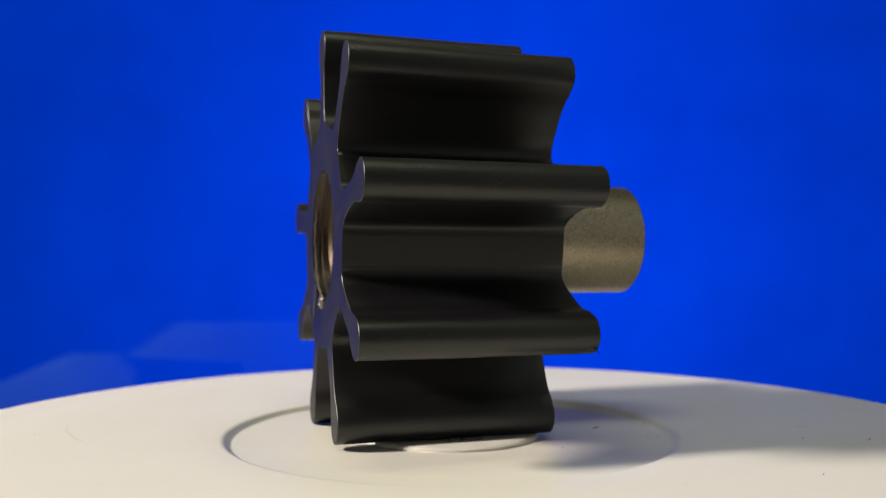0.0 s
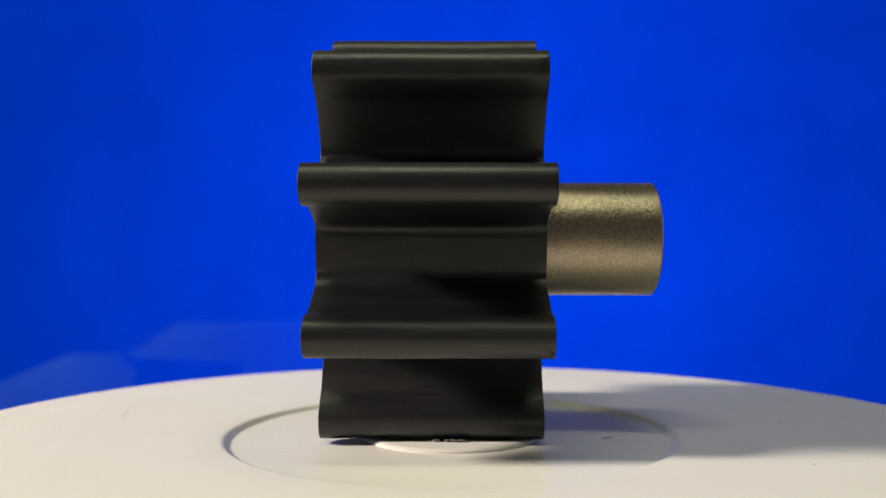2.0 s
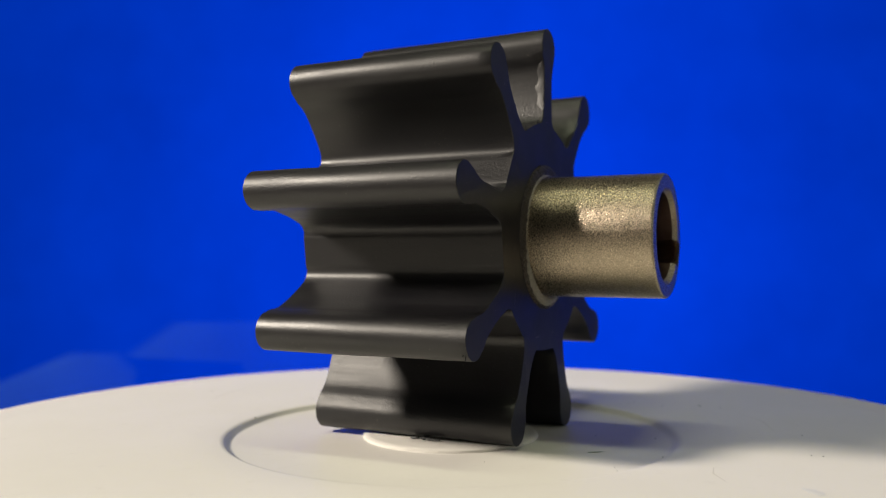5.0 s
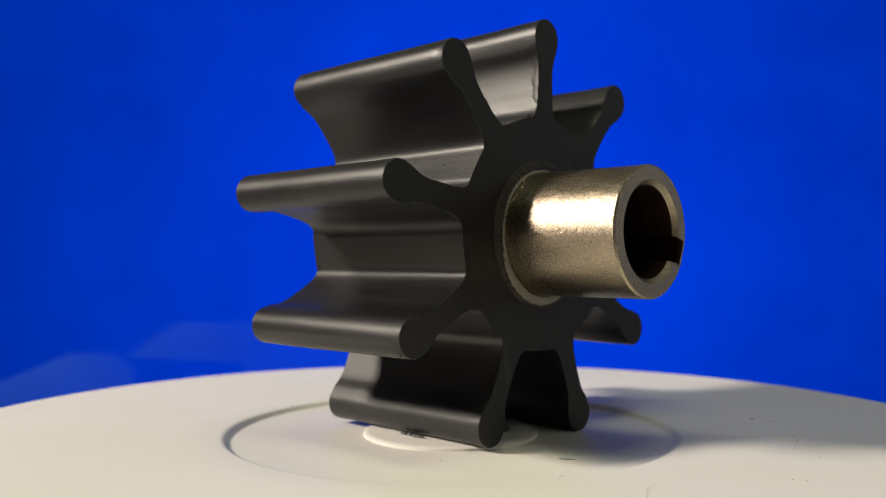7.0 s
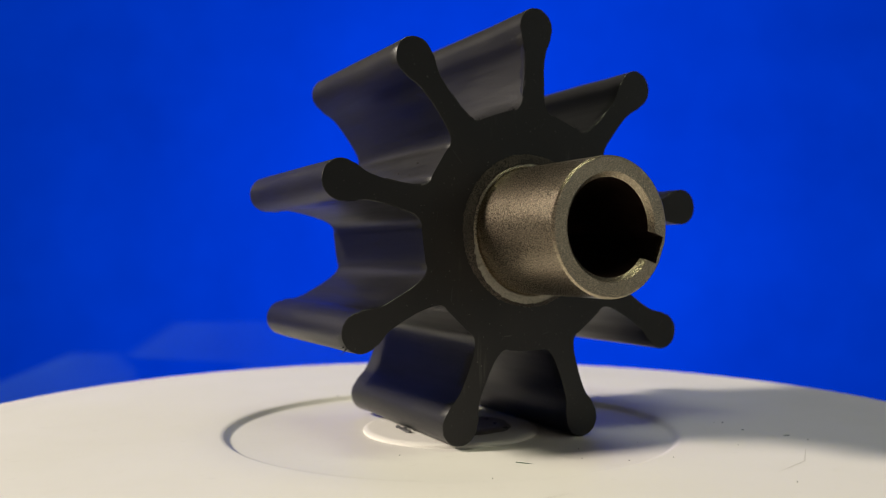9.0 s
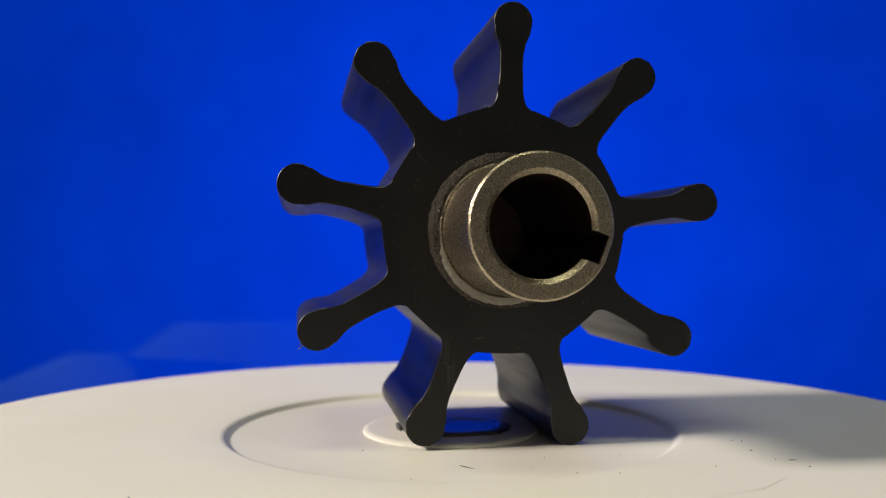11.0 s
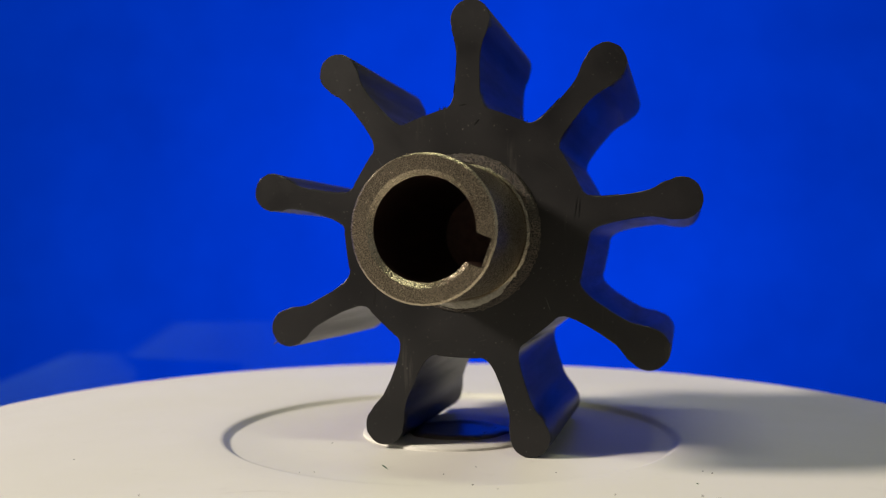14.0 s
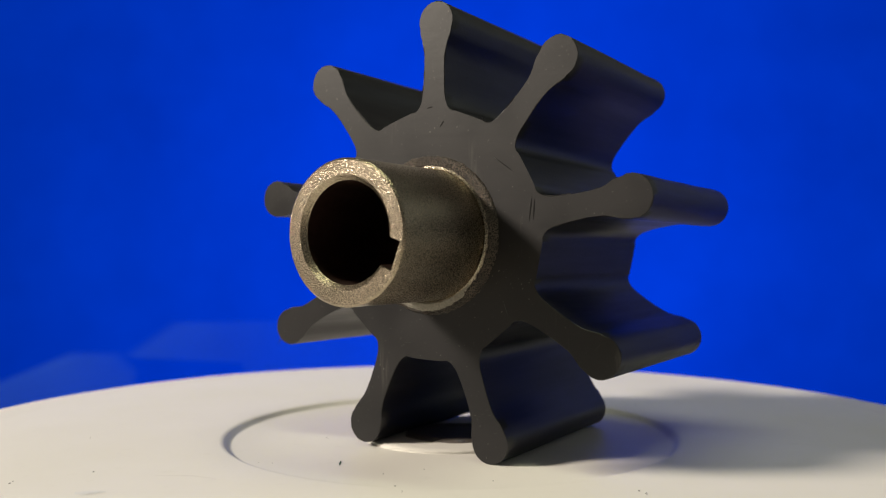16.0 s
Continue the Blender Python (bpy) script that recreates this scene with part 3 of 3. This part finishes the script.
def skin_flap(parent, i, side, u0, u1, width, lift):
    """A thin torn skin of rubber that peels off the blade's side at the front edge."""
    rnd = random.Random(70 + i * 2 + side)
    bm = bmesh.new()
    rows = []
    n = 14
    for k in range(n + 1):
        f = k / n
        u = u0 + (u1 - u0) * f
        h = half_width(u)
        w = width * (0.35 + 0.65 * math.sin(math.pi * f) ** 0.6) * (1 + rnd.uniform(-0.22, 0.22))
        rows.append([bm.verts.new(polar(i, u, side * (h + d), z)) for d, z in
                     ((-0.0001, ZF - 0.00015), (lift, ZF - 0.0001 + rnd.uniform(-0.0001, 0.0001)), (lift * 0.9, ZF - w * 0.5), (-0.00005, ZF - w))])
    for a, b in zip(rows, rows[1:]):
        for k in range(3):
            bm.faces.new((a[k], a[k + 1], b[k + 1], b[k]))
    part("torn_skin", bm, RUBBER, parent, "thin torn skin of rubber at the edge")


def strand(points, r, rnd):
    """A wavering cord through points on the back, each (x, depth, height)."""
    bm = bmesh.new()
    rings = []
    for k, p in enumerate(points):
        a, b = Vector(points[max(0, k - 1)]), Vector(points[min(len(points) - 1, k + 1)])
        t = (b - a).normalized()
        s1 = t.cross(Vector((0, 1, 0))).normalized()
        s2 = t.cross(s1)
        w = r * (0.4 if k in (0, len(points) - 1) else rnd.uniform(0.75, 1.25))
        rings.append([bm.verts.new(Vector(p) + (s1 * math.cos(q) + s2 * math.sin(q)) * w) for q in (math.pi * j / 3 for j in range(6))])
    for a, b in zip(rings, rings[1:]):
        for k in range(6):
            bm.faces.new((a[k], a[(k + 1) % 6], b[(k + 1) % 6], b[k]))
    bm.faces.new(rings[0])
    bm.faces.new(rings[-1][::-1])
    return bm


def back_damage(core):
    """Round the insert in the back: a strand of grey glue, a torn brown slot and a small blister."""
    rnd = random.Random(9)
    y = -ZB
    arc = []
    for k in range(26):
        a = radians(28 - 118 * k / 25)
        arc.append((0.0141 * math.cos(a), y - 0.0006 + rnd.uniform(-0.0002, 0.0002), 0.0141 * math.sin(a) + rnd.uniform(-0.0001, 0.0001)))
    part("glue_strand", strand(arc, 0.00032, rnd), GREY_GLUE, core, "strand of grey glossy glue round the insert")
    bm = bmesh.new()
    line = [(0.0100, -0.0112, 0.0020), (0.0108, -0.0128, 0.0026), (0.0114, -0.0152, 0.0025), (0.0120, -0.0176, 0.0019), (0.0124, -0.0198, 0.0006)]
    rows = [[bm.verts.new((x + f * w, y + 0.00006 - 0.00005 * abs(f), z + 0.1 * f * w)) for f in (-1.0, -0.4, 0.4, 1.0)] for x, z, w in line]
    for a, b in zip(rows, rows[1:]):
        for k in range(3):
            bm.faces.new((a[k], a[k + 1], b[k + 1], b[k]))
    part("torn_slot", bm, BROWN_GAP, core, "dark brown torn slot in the back")
    part("glue_ridge", strand([(x - w, y + 0.0001 + rnd.uniform(0, 0.0002), z - 0.1 * w) for x, z, w in line], 0.0002, rnd), GREY_GLUE, core, "pale torn ridge of glue")
    blister = lathe([(0.0, 0.0002), (0.0009, 0.00025), (0.0012, 0.0005), (0.0016, 0.00016), (0.0018, -0.0001)], 24, "y")
    bmesh.ops.transform(blister, matrix=Matrix.Translation((0.0005, y, -0.0150)) @ Matrix.Rotation(math.pi, 4, "Z"), verts=blister.verts)
    part("glue_blister", blister, GREY_GLUE, core, "small burst blister of glue")


def impeller():
    ob = tagged(new("impeller"), "black rubber nine-bladed pump impeller with metal sleeve on the turntable", "impeller")
    core = hub(ob)
    blades = [blade(i, ob) for i in range(9)]
    tube = sleeve(ob)
    # the plug deep in the bore and the stained insert let into the back
    part("bore_plug", lathe([(0.0, -0.0008), (0.0016, -0.0008), (0.0018, -0.0004), (0.0074, -0.0002), (0.0076, -0.0012), (0.0093, -0.0012)], 64, "y"), STEEL_DARK, tube, "brown oily plug deep in the bore")
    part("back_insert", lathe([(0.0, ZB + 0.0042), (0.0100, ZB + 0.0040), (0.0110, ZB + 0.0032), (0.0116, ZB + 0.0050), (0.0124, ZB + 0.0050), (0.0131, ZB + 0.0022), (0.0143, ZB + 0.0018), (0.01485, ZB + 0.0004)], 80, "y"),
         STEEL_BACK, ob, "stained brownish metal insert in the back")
    part("lip", lathe([(R_SLEEVE + 0.00002, ZF + 0.0007), (R_SLEEVE + 0.00025, ZF + 0.00085), (0.0142, ZF + 0.00055), (0.0146, ZF + 0.0002)], 120, "y"), LIP_STEEL, tube, "thin bright metal lip round the sleeve")
    key_stop = box(0.0056, 0.0116, -0.0026, 0.0026, -0.0003, 0.0003, 0.0003)
    bmesh.ops.transform(key_stop, matrix=pose(0, 0.0004, 0) @ Matrix.Rotation(-KEY_ANGLE, 4, "Y") @ Matrix.Rotation(radians(90), 4, "X"), verts=key_stop.verts)
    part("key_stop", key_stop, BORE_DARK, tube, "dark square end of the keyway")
    back_damage(core)
    rnd = random.Random(5)
    collar = lathe([(0.0139, ZF + 0.0004), (0.0143, ZF + 0.00062), (0.0147, ZF + 0.00058), (0.0151, ZF + 0.00052), (0.0155, ZF + 0.00042), (0.0159, ZF + 0.0003), (0.0163, ZF - 0.0002)], 200, "y")
    for v in collar.verts:
        v.co += Vector((rnd.gauss(0, 1), -abs(rnd.gauss(0, 1)), rnd.gauss(0, 1))) * 0.00011
    part("collar", collar, COLLAR, core, "grainy brown bonding lip round the sleeve")
    # a grey crust of bonding agent along the lower part of the lip
    crust = bmesh.new()
    n = 90
    rows = []
    for j, (r, h) in enumerate(((0.01338, 0.0006), (0.0139, 0.00125), (0.0146, 0.0012), (0.0153, 0.00085), (0.0157, 0.0002))):
        row = []
        for k in range(n + 1):
            a = radians(-172 + 130 * k / n)
            fade = math.sin(math.pi * k / n) ** 0.5
            rr = R_SLEEVE + (r - R_SLEEVE) * (0.35 + 0.65 * fade) + rnd.gauss(0, 0.00005)
            row.append(crust.verts.new((rr * math.cos(a), -(ZF + h * (0.4 + 0.6 * fade) + rnd.gauss(0, 0.00005)), rr * math.sin(a))))
        rows.append(row)
    for p, q in zip(rows, rows[1:]):
        for k in range(n):
            crust.faces.new((p[k], p[k + 1], q[k + 1], q[k]))
    part("crust", crust, CRUST, tube, "grey crust of bonding agent")
    flashes(core, blades)
    # thin skins of rubber left standing along the front edge: blade, side, reach along it, width, lift
    for i, side, u0, u1, width, lift in ((0, 1, 0.0285, 0.0395, 0.0024, 0.00018), (8, -1, 0.0262, 0.0330, 0.0016, 0.00016), (1, 1, 0.0270, 0.0330, 0.0014, 0.00016), (7, 1, 0.0262, 0.0310, 0.0013, 0.00016), (2, 1, 0.0265, 0.0320, 0.0013, 0.00016), (7, -1, 0.0270, 0.0345, 0.0016, 0.00016)):
        skin_flap(blades[i], i, side, u0, u1, width, lift)
    return ob


room()
desk()
screen()
reflection_patch([(-0.50, -0.20), (-0.29, -0.20), (-0.255, -0.052), (-0.270, -0.037), (-0.307, -0.0365), (-0.36, -0.058), (-0.50, -0.110)], 0.494)
reflection_patch([(-0.258, -0.038), (-0.165, -0.043), (-0.148, -0.20), (0.10, -0.20), (0.10, -0.006), (-0.03, 0.004), (-0.085, 0.003), (-0.125, -0.0105), (-0.219, -0.0115), (-0.243, -0.028)], 0.488)
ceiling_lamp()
studio_lamp()
TABLE = turntable()
IMPELLER = impeller()


def motions():
    """The impeller rides on the turntable."""
    seat = pose(0.00796, 0.0, 0.04376) @ pose(0, 0, 0, 0.283)
    walk(TABLE, [(row[0], turned(row)) for row in TURN])
    walk(IMPELLER, [(row[0], turned(row) @ seat) for row in TURN])


motions()
